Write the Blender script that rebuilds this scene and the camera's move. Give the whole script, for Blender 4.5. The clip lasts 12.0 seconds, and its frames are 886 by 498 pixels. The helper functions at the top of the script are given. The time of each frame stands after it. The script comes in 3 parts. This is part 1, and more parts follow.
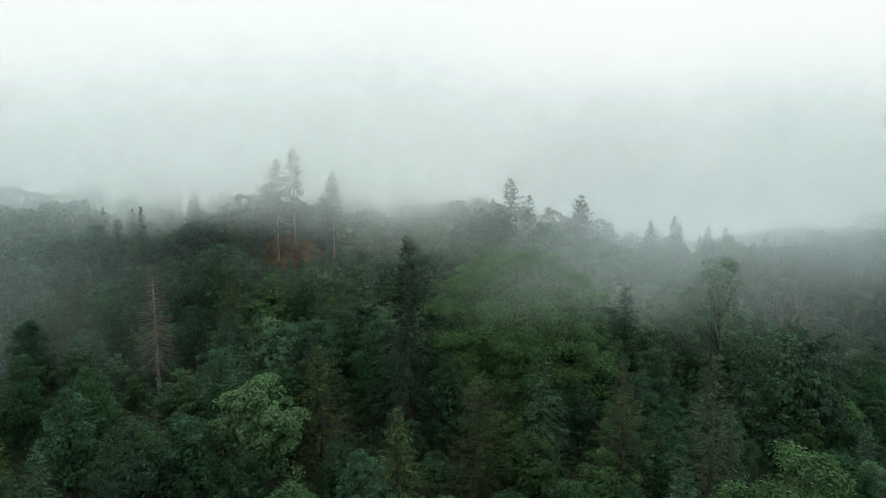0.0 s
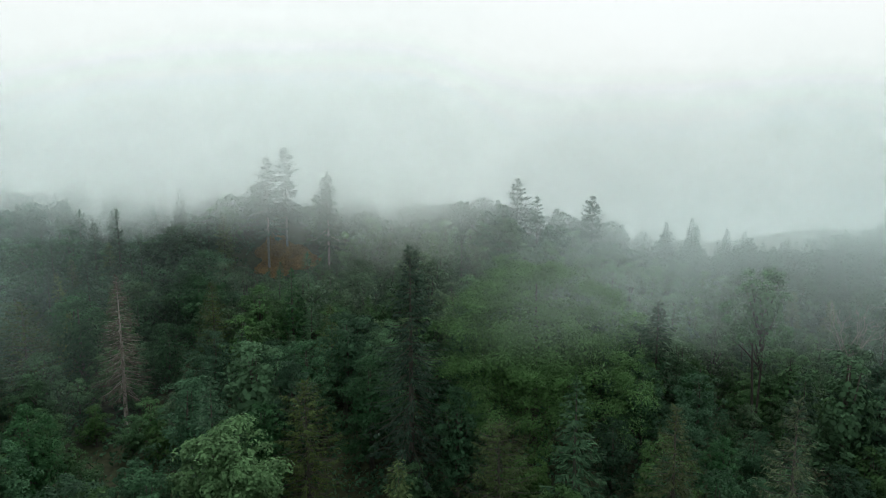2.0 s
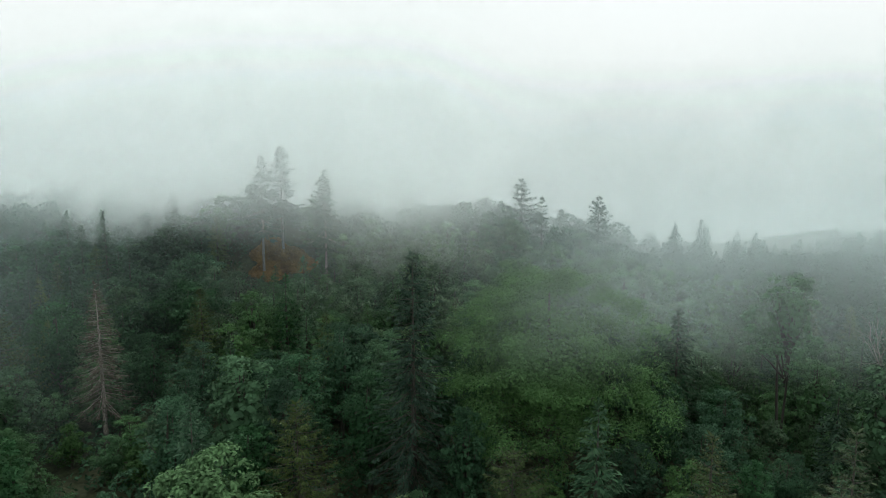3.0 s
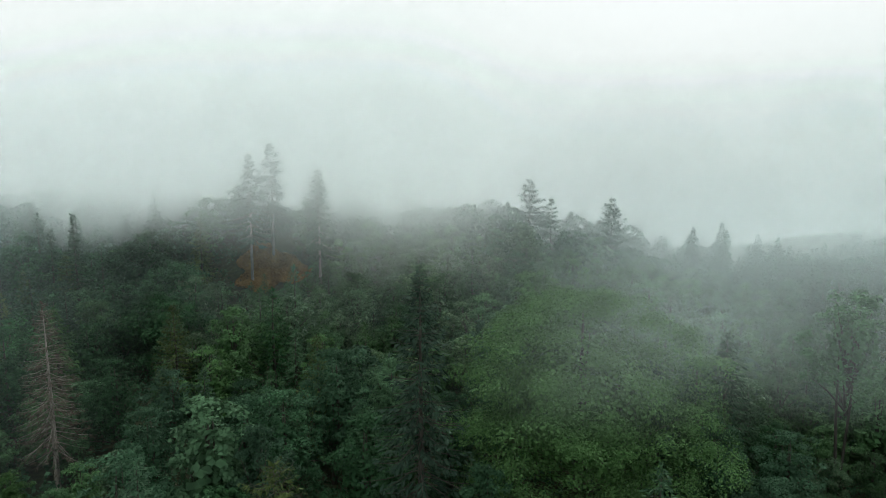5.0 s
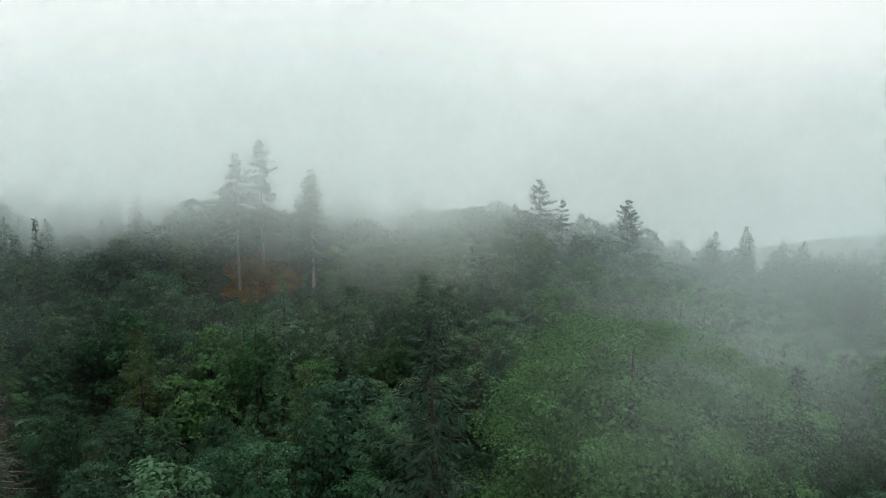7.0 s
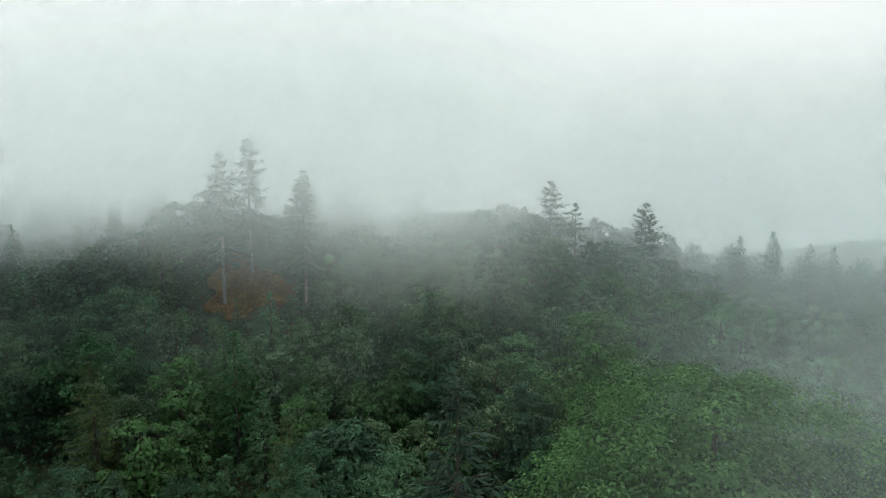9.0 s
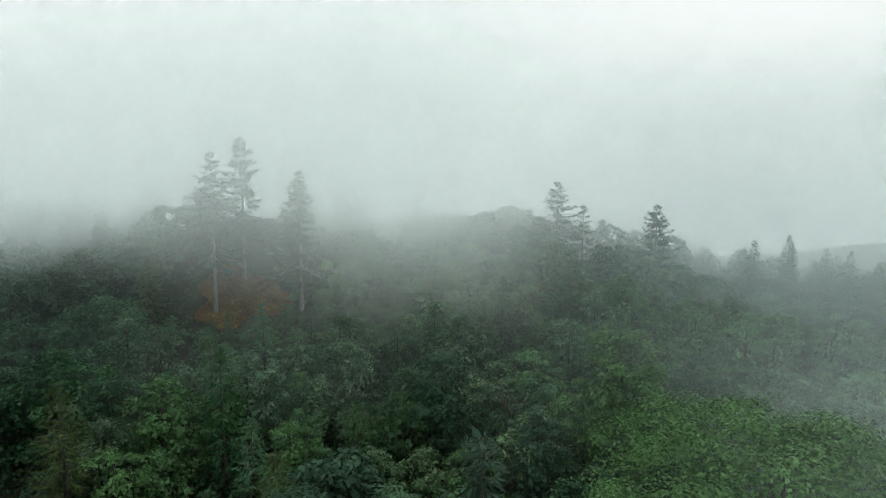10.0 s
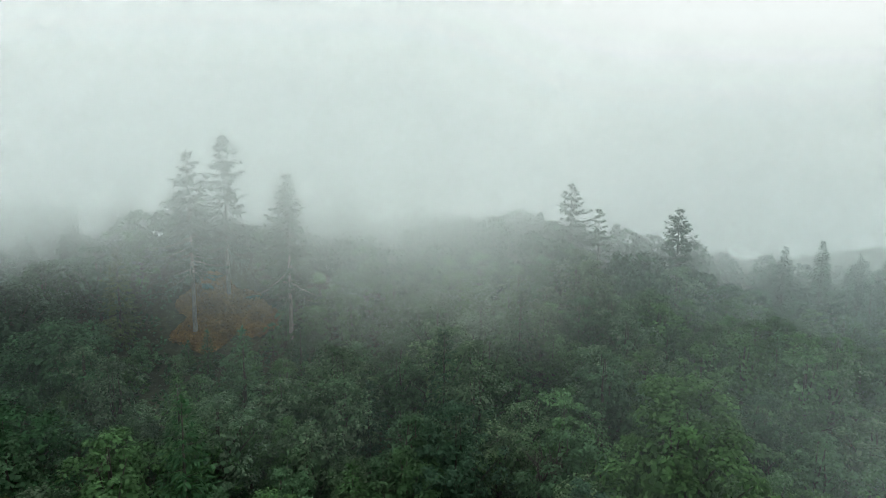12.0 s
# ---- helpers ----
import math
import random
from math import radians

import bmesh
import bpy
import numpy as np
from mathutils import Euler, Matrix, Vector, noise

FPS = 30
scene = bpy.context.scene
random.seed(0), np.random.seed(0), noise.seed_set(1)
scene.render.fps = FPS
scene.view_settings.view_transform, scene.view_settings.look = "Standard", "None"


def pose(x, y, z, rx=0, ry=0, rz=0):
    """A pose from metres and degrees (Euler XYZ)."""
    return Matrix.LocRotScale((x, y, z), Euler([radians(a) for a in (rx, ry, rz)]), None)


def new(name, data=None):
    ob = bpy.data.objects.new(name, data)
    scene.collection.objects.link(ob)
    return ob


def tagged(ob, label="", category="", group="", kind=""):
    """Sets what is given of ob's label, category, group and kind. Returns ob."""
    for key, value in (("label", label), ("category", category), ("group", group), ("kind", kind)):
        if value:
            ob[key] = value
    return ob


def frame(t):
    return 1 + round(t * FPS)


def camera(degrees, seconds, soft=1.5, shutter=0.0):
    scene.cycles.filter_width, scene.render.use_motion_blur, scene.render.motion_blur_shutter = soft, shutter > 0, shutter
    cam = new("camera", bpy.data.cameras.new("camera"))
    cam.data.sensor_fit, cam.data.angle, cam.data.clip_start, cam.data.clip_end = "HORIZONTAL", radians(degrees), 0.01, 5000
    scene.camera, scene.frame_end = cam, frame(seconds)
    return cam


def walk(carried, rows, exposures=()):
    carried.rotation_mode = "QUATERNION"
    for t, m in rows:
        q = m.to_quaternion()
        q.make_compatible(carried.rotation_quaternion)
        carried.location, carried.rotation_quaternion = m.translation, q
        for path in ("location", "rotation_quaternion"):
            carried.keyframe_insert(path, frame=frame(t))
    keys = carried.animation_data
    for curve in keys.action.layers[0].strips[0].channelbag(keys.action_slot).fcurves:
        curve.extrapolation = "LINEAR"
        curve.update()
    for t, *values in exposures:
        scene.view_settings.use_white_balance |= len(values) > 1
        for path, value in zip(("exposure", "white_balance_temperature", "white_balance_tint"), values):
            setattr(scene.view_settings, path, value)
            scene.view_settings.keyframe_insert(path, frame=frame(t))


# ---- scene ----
cam = camera(70.0, 12.0, soft=0.85)
METRES, EYE, TILT, LEAN, TURN = 60.0, 40.0, -8.0, 0.0, 0.0
ROWS = [
    (0.0, 0.0000, 0.0000, 0.0000, -0.00, 0.00, -0.00),
    (0.5, -0.0035, 0.0398, 0.0044, -0.01, 0.01, -0.03),
    (1.0, -0.0072, 0.0825, 0.0090, -0.04, 0.01, -0.02),
    (1.5, -0.0109, 0.1223, 0.0133, -0.05, 0.02, -0.02),
    (2.0, -0.0151, 0.1655, 0.0178, -0.07, 0.01, 0.01),
    (2.5, -0.0187, 0.2054, 0.0218, -0.08, 0.01, 0.00),
    (3.0, -0.0229, 0.2483, 0.0261, -0.10, 0.02, -0.02),
    (5.0, -0.0403, 0.4083, 0.0463, -0.26, 0.00, -0.05),
    (5.5, -0.0440, 0.4469, 0.0513, -0.28, -0.01, -0.07),
    (6.0, -0.0480, 0.4888, 0.0564, -0.30, -0.02, -0.06),
    (6.5, -0.0513, 0.5274, 0.0614, -0.31, -0.04, -0.07),
    (7.0, -0.0552, 0.5686, 0.0669, -0.29, -0.05, -0.07),
    (9.0, -0.0723, 0.7251, 0.0900, -0.39, -0.09, -0.09),
    (9.5, -0.0763, 0.7632, 0.0956, -0.39, -0.08, -0.11),
    (10.0, -0.0805, 0.8047, 0.1016, -0.40, -0.06, -0.11),
    (10.5, -0.0841, 0.8433, 0.1080, -0.41, -0.12, -0.11),
    (11.0, -0.0881, 0.8839, 0.1150, -0.44, -0.16, -0.11),
    (11.5, -0.0917, 0.9214, 0.1208, -0.47, -0.16, -0.08),
    (12.0, -0.0960, 0.9615, 0.1267, -0.51, -0.16, -0.04),
]
walk(cam, [(t, pose(0, 0, EYE, TILT, LEAN, TURN) @ pose(METRES * x, METRES * y, METRES * z, 90 + pitch, roll, yaw)) for t, x, y, z, yaw, pitch, roll in ROWS])

# ---- light ----
scene.cycles.transparent_max_bounces = 56
world = bpy.data.worlds.new("overcast_sky")
scene.world = world
world.use_nodes = True
wn, wl = world.node_tree.nodes, world.node_tree.links
wn.clear()
sky = wn.new("ShaderNodeTexSky")
sky.sky_type, sky.sun_disc = "NISHITA", False
sky.sun_elevation, sky.sun_rotation = radians(52), radians(20)
sky.dust_density, sky.air_density = 4.0, 1.0
grey = wn.new("ShaderNodeHueSaturation")
grey.inputs["Saturation"].default_value = 0.12
thin = wn.new("ShaderNodeBackground")
thin.inputs["Strength"].default_value = 0.025
cloud = wn.new("ShaderNodeBackground")
cloud.inputs["Color"].default_value = (0.835, 0.93, 0.945, 1)
cloud.inputs["Strength"].default_value = 0.86
both = wn.new("ShaderNodeAddShader")
world_out = wn.new("ShaderNodeOutputWorld")
wl.new(sky.outputs[0], grey.inputs["Color"])
wl.new(grey.outputs[0], thin.inputs["Color"])
wl.new(thin.outputs[0], both.inputs[0])
wl.new(cloud.outputs[0], both.inputs[1])
wl.new(both.outputs[0], world_out.inputs[0])

sun = new("sun", bpy.data.lights.new("sun", "SUN"))
sun.data.energy, sun.data.angle, sun.data.color = 1.0, radians(25), (0.97, 0.985, 0.95)
sun.matrix_world = pose(0, 0, 200, 35, 0, 160)


# ---- materials ----
def nodes_of(name):
    m = bpy.data.materials.new(name)
    m.use_nodes = True
    n, l = m.node_tree.nodes, m.node_tree.links
    n.clear()
    return m, n, l, n.new("ShaderNodeOutputMaterial")


def ramp(n, stops):
    r = n.new("ShaderNodeValToRGB")
    e = r.color_ramp.elements
    while len(e) < len(stops):
        e.new(0.5)
    for k, (p, c) in zip(e, stops):
        k.position, k.color = p, (*c, 1)
    return r


def leaf_material(name, dark, mid, light, rough=0.55, through_light=0.22):
    """Foliage: each leaf its own tone, each tree its own shift."""
    m, n, l, out = nodes_of(name)
    geo, info = n.new("ShaderNodeNewGeometry"), n.new("ShaderNodeObjectInfo")
    tone = ramp(n, [(0.0, dark), (0.55, mid), (1.0, light)])
    l.new(geo.outputs["Random Per Island"], tone.inputs[0])
    patch = n.new("ShaderNodeTexNoise")
    patch.inputs["Scale"].default_value = 0.5
    l.new(geo.outputs["Position"], patch.inputs["Vector"])
    hue = n.new("ShaderNodeHueSaturation")
    for src, name_in, lo, hi in ((info.outputs["Random"], "Hue", 0.485, 0.515), (patch.outputs[0], "Value", 0.8, 1.9), (info.outputs["Random"], "Saturation", 1.08, 0.84)):
        mr = n.new("ShaderNodeMapRange")
        mr.inputs["To Min"].default_value, mr.inputs["To Max"].default_value = lo, hi
        if name_in == "Value":
            mr.inputs["From Min"].default_value, mr.inputs["From Max"].default_value = 0.25, 0.75
        l.new(src, mr.inputs["Value"])
        l.new(mr.outputs[0], hue.inputs[name_in])
    own, scaled = n.new("ShaderNodeMapRange"), n.new("ShaderNodeMix")
    own.inputs["To Min"].default_value, own.inputs["To Max"].default_value = 0.7, 1.25
    mixed = n.new("ShaderNodeMath")
    mixed.operation = "PINGPONG"
    mixed.inputs[1].default_value = 0.137
    l.new(info.outputs["Random"], mixed.inputs[0])
    own.inputs["From Max"].default_value = 0.137
    l.new(mixed.outputs[0], own.inputs["Value"])
    scaled.data_type, scaled.blend_type = "RGBA", "MULTIPLY"
    scaled.inputs[0].default_value = 1.0
    l.new(tone.outputs[0], scaled.inputs[6])
    l.new(own.outputs[0], scaled.inputs[7])
    l.new(scaled.outputs[2], hue.inputs["Color"])
    p, tr, mix = n.new("ShaderNodeBsdfPrincipled"), n.new("ShaderNodeBsdfTranslucent"), n.new("ShaderNodeMixShader")
    p.inputs["Roughness"].default_value = rough
    p.inputs["Specular IOR Level"].default_value = 0.08
    l.new(hue.outputs[0], p.inputs["Base Color"])
    l.new(hue.outputs[0], tr.inputs["Color"])
    mix.inputs[0].default_value = through_light
    l.new(p.outputs[0], mix.inputs[1])
    l.new(tr.outputs[0], mix.inputs[2])
    l.new(mix.outputs[0], out.inputs[0])
    return m


def bark_material(name, a, b, scale=3.0):
    m, n, l, out = nodes_of(name)
    co = n.new("ShaderNodeTexCoord")
    mp = n.new("ShaderNodeMapping")
    mp.inputs["Scale"].default_value = (scale, scale, scale * 0.25)
    l.new(co.outputs["Object"], mp.inputs[0])
    no = n.new("ShaderNodeTexNoise")
    no.inputs["Scale"].default_value, no.inputs["Detail"].default_value = 2.0, 6.0
    l.new(mp.outputs[0], no.inputs["Vector"])
    tone = ramp(n, [(0.3, a), (0.7, b)])
    l.new(no.outputs[0], tone.inputs[0])
    bump = n.new("ShaderNodeBump")
    bump.inputs["Strength"].default_value, bump.inputs["Distance"].default_value = 0.6, 0.05
    l.new(no.outputs[0], bump.inputs["Height"])
    p = n.new("ShaderNodeBsdfPrincipled")
    p.inputs["Roughness"].default_value = 0.9
    l.new(tone.outputs[0], p.inputs["Base Color"])
    l.new(bump.outputs[0], p.inputs["Normal"])
    l.new(p.outputs[0], out.inputs[0])
    return m


def soil_material(name):
    m, n, l, out = nodes_of(name)
    geo = n.new("ShaderNodeNewGeometry")
    big, fine = n.new("ShaderNodeTexNoise"), n.new("ShaderNodeTexNoise")
    big.inputs["Scale"].default_value, fine.inputs["Scale"].default_value = 0.06, 1.6
    fine.inputs["Detail"].default_value = 8
    for t in (big, fine):
        l.new(geo.outputs["Position"], t.inputs["Vector"])
    a = ramp(n, [(0.3, (0.02, 0.03, 0.012)), (0.55, (0.045, 0.055, 0.02)), (0.75, (0.05, 0.055, 0.026))])
    c = ramp(n, [(0.3, (0.35, 0.35, 0.35)), (0.7, (1.2, 1.2, 1.2))])
    l.new(big.outputs[0], a.inputs[0])
    l.new(fine.outputs[0], c.inputs[0])
    mul = n.new("ShaderNodeMix")
    mul.data_type, mul.blend_type = "RGBA", "MULTIPLY"
    mul.inputs[0].default_value = 1
    l.new(a.outputs[0], mul.inputs[6])
    l.new(c.outputs[0], mul.inputs[7])
    bump = n.new("ShaderNodeBump")
    bump.inputs["Strength"].default_value, bump.inputs["Distance"].default_value = 0.8, 0.15
    l.new(fine.outputs[0], bump.inputs["Height"])
    p = n.new("ShaderNodeBsdfPrincipled")
    p.inputs["Roughness"].default_value = 0.95
    l.new(mul.outputs[2], p.inputs["Base Color"])
    l.new(bump.outputs[0], p.inputs["Normal"])
    l.new(p.outputs[0], out.inputs[0])
    return m


def mist_material(name, dense, low, high, thin_from, thin_to, left, right, soft, ragged, grain, even, tint):
    """Water droplets lit by the sky above: dense between two heights, ragged below, fading out sideways."""
    m, n, l, out = nodes_of(name)
    geo = n.new("ShaderNodeNewGeometry")
    sep = n.new("ShaderNodeSeparateXYZ")
    l.new(geo.outputs["Position"], sep.inputs[0])
    mp = n.new("ShaderNodeMapping")
    mp.inputs["Scale"].default_value = (1, 1.6, 1.5)
    l.new(geo.outputs["Position"], mp.inputs[0])
    no = n.new("ShaderNodeTexNoise")
    no.inputs["Scale"].default_value, no.inputs["Detail"].default_value, no.inputs["Roughness"].default_value = grain, 2.0, 0.45
    l.new(mp.outputs[0], no.inputs["Vector"])

    def calc(op, a, b_):
        q = n.new("ShaderNodeMath")
        q.operation = op
        for i, v in enumerate((a, b_)):
            if isinstance(v, (int, float)):
                q.inputs[i].default_value = v
            else:
                l.new(v, q.inputs[i])
        return q.outputs[0]

    def step(v, a, b_):
        q = n.new("ShaderNodeMapRange")
        q.interpolation_type = "SMOOTHSTEP"
        q.inputs["From Min"].default_value, q.inputs["From Max"].default_value = a, b_
        l.new(v, q.inputs["Value"])
        return q.outputs[0]

    wob = calc("MULTIPLY", calc("SUBTRACT", no.outputs[0], 0.5), ragged)
    z = calc("ADD", sep.outputs[2], wob)
    x = calc("ADD", sep.outputs[0], wob)
    body = calc("MULTIPLY", step(z, low, high), calc("SUBTRACT", 1.0, step(sep.outputs[2], thin_from, thin_to)))
    side = calc("MULTIPLY", step(x, left, left + soft), calc("SUBTRACT", 1.0, step(x, right - soft, right)))
    patch = step(no.outputs[0], 0.2, 0.75)
    alpha = calc("MULTIPLY", calc("MULTIPLY", body, side), calc("MULTIPLY", calc("ADD", calc("MULTIPLY", patch, 1 - even), even), dense))
    up, down = n.new("ShaderNodeCombineXYZ"), n.new("ShaderNodeCombineXYZ")
    up.inputs[2].default_value, down.inputs[2].default_value = 1.0, -1.0
    front, back, half = n.new("ShaderNodeBsdfDiffuse"), n.new("ShaderNodeBsdfTranslucent"), n.new("ShaderNodeAddShader")
    for q, side_up in ((front, up), (back, down)):
        q.inputs["Color"].default_value = (*tint, 1)
        l.new(side_up.outputs[0], q.inputs["Normal"])
    l.new(front.outputs[0], half.inputs[0])
    l.new(back.outputs[0], half.inputs[1])
    clear, mix = n.new("ShaderNodeBsdfTransparent"), n.new("ShaderNodeMixShader")
    l.new(alpha, mix.inputs[0])
    l.new(clear.outputs[0], mix.inputs[1])
    l.new(half.outputs[0], mix.inputs[2])
    l.new(mix.outputs[0], out.inputs[0])
    return m


SOIL = soil_material("forest_soil")
LEAF_MID = leaf_material("leaves_mid_green", (0.033, 0.078, 0.031), (0.048, 0.107, 0.044), (0.068, 0.140, 0.060))
LEAF_DARK = leaf_material("leaves_dark_green", (0.019, 0.052, 0.024), (0.029, 0.074, 0.035), (0.043, 0.100, 0.047))
LEAF_BRIGHT = leaf_material("leaves_bright_green", (0.033, 0.080, 0.023), (0.050, 0.112, 0.034), (0.071, 0.145, 0.049))
LEAF_PALE = leaf_material("leaves_pale_green", (0.044, 0.098, 0.036), (0.068, 0.136, 0.053), (0.10, 0.182, 0.078))
LEAF_OLIVE = leaf_material("leaves_olive", (0.034, 0.058, 0.018), (0.050, 0.080, 0.026), (0.074, 0.104, 0.038))
LEAF_GREY = leaf_material("leaves_grey_green", (0.036, 0.076, 0.034), (0.056, 0.108, 0.050), (0.115, 0.168, 0.094))
LEAF_FRESH = leaf_material("leaves_fresh_green", (0.035, 0.086, 0.030), (0.054, 0.121, 0.045), (0.080, 0.160, 0.064))
NEEDLE = leaf_material("needles_dark", (0.018, 0.042, 0.024), (0.031, 0.064, 0.036), (0.050, 0.090, 0.052), 0.6, 0.1)
NEEDLE_BROWN = leaf_material("needles_brownish", (0.028, 0.044, 0.018), (0.044, 0.062, 0.026), (0.064, 0.082, 0.038), 0.6, 0.1)
NEEDLE_DEAD = leaf_material("dead_twigs", (0.060, 0.052, 0.038), (0.092, 0.080, 0.060), (0.13, 0.115, 0.088), 0.8, 0.0)
FERN = leaf_material("bracken_rust", (0.12, 0.075, 0.024), (0.18, 0.110, 0.036), (0.24, 0.155, 0.058), 0.8, 0.1)
GRASS = leaf_material("grass_tan", (0.10, 0.085, 0.04), (0.17, 0.14, 0.07), (0.25, 0.21, 0.11), 0.8, 0.1)
NEEDLE_DEEP = leaf_material("needles_deep", (0.013, 0.032, 0.019), (0.022, 0.048, 0.028), (0.036, 0.068, 0.040), 0.6, 0.1)
BARK = bark_material("bark_brown", (0.032, 0.030, 0.023), (0.078, 0.072, 0.055))
BARK_PALE = bark_material("bark_pale_grey", (0.13, 0.118, 0.10), (0.28, 0.255, 0.22))
BARK_DEAD = bark_material("bark_bleached", (0.15, 0.135, 0.11), (0.34, 0.31, 0.265))


# ---- ground ----
def ground_z(x, y):
    z = 9.3 + 0.1 * (np.minimum(y, 175) - 62) - 0.03 * np.maximum(y - 175, 0)
    z = z - 0.2 * np.clip(x - 12, 0, 75) - 0.05 * np.clip(-x - 35, 0, 80)
    z = z + 12 * np.exp(-(((x - 145) / 50) ** 2 + ((y - 225) / 55) ** 2)) + 10 * np.exp(-(((x + 130) / 60) ** 2 + ((y - 225) / 45) ** 2))
    z = z + 9 * np.exp(-(((x + 38) / 16) ** 2 + ((y - 148) / 14) ** 2))
    z = z + 0.5 * np.sin(x * 0.11 + 1.3) * np.sin(y * 0.09) + 0.25 * np.sin(x * 0.31 + y * 0.27)
    return np.maximum(z, -6)


def gz(x, y):
    return float(ground_z(np.float64(x), np.float64(y)))


def build_ground():
    xs = np.concatenate([[-2500, -1200, -600, -350], np.linspace(-220, 220, 111), [350, 600, 1200, 2500]])
    ys = np.concatenate([[-2500, -1000, -400, -120], np.linspace(-40, 320, 91), [450, 700, 1200, 2500]])
    gx, gy = np.meshgrid(xs, ys)
    v = np.stack([gx, gy, ground_z(gx, gy)], -1).reshape(-1, 3)
    w = len(xs)
    f = [(j * w + i, j * w + i + 1, (j + 1) * w + i + 1, (j + 1) * w + i) for j in range(len(ys) - 1) for i in range(w - 1)]
    me = bpy.data.meshes.new("ground")
    me.from_pydata(v.tolist(), [], f)
    me.materials.append(SOIL)
    me.polygons.foreach_set("use_smooth", [True] * len(f))
    tagged(new("ground", me), "dark mossy forest floor on a gentle slope", "ground", kind="structure")


build_ground()


# ---- mesh helpers ----
def quad_mesh(name, quads, material):
    """One mesh of loose four-cornered leaves, quads: N x 4 x 3."""
    quads = np.asarray(quads, np.float32)
    k = len(quads)
    me = bpy.data.meshes.new(name)
    me.vertices.add(4 * k)
    me.vertices.foreach_set("co", quads.reshape(-1))
    me.loops.add(4 * k)
    me.loops.foreach_set("vertex_index", np.arange(4 * k, dtype=np.int32))
    me.polygons.add(k)
    me.polygons.foreach_set("loop_start", np.arange(0, 4 * k, 4, dtype=np.int32))
    me.polygons.foreach_set("loop_total", np.full(k, 4, np.int32))
    me.update(calc_edges=True)
    me.materials.append(material)
    return me


def unit(v):
    return v / np.maximum(np.linalg.norm(v, axis=-1, keepdims=True), 1e-9)


def leaves_at(rng, centre, normal, size, long=1.25, wild=0.75):
    """Folded diamond leaves at the centres, facing roughly along the normals."""
    k = len(centre)
    nrm = unit(normal + wild * rng.normal(size=(k, 3)))
    side = unit(np.cross(nrm, rng.normal(size=(k, 3))))
    ahead = np.cross(nrm, side)
    s = (size * rng.uniform(0.6, 1.35, (k, 1)))
    droop = nrm * s * 0.22
    return np.stack([centre - ahead * s * long * 0.5 - droop, centre + side * s * 0.42, centre + ahead * s * long * 0.5 - droop, centre - side * s * 0.42], 1)


def tube(rings, sides=6):
    """Verts and faces of a tapered tube through (point, radius) rings."""
    v, f = [], []
    pts = [Vector(p) for p, _ in rings]
    for i, (p, r) in enumerate(rings):
        d = (pts[min(i + 1, len(pts) - 1)] - pts[max(i - 1, 0)]).normalized()
        a = d.orthogonal().normalized()
        b = d.cross(a)
        for j in range(sides):
            t = 2 * math.pi * j / sides
            v.append(tuple(pts[i] + (a * math.cos(t) + b * math.sin(t)) * r))
        if i:
            for j in range(sides):
                k = (j + 1) % sides
                f.append(((i - 1) * sides + j, (i - 1) * sides + k, i * sides + k, i * sides + j))
    f.append(tuple(range(len(v) - sides, len(v))))
    return v, f


def tubes_mesh(name, tubes, material, sides=6):
    vs, fs = [], []
    for rings in tubes:
        v, f = tube(rings, sides if len(vs) == 0 else 3)
        o = len(vs)
        vs += v
        fs += [tuple(i + o for i in q) for q in f]
    me = bpy.data.meshes.new(name)
    me.from_pydata(vs, [], fs)
    me.polygons.foreach_set("use_smooth", [True] * len(fs))
    me.materials.append(material)
    return me


def thing(name, label, category, group, parts, x, y, z, turn=0.0, size=1.0, kind=""):
    """A top-level Empty at its base with one mesh object a part."""
    base = new(name)
    tagged(base, label, category, group, kind)
    base.matrix_world = Matrix.LocRotScale((x, y, z), Euler((0, 0, turn)), (size, size, size))
    for pname, me, plabel in parts:
        o = new(pname, me)
        o.parent = base
        if plabel:
            o["label"] = plabel
    return base


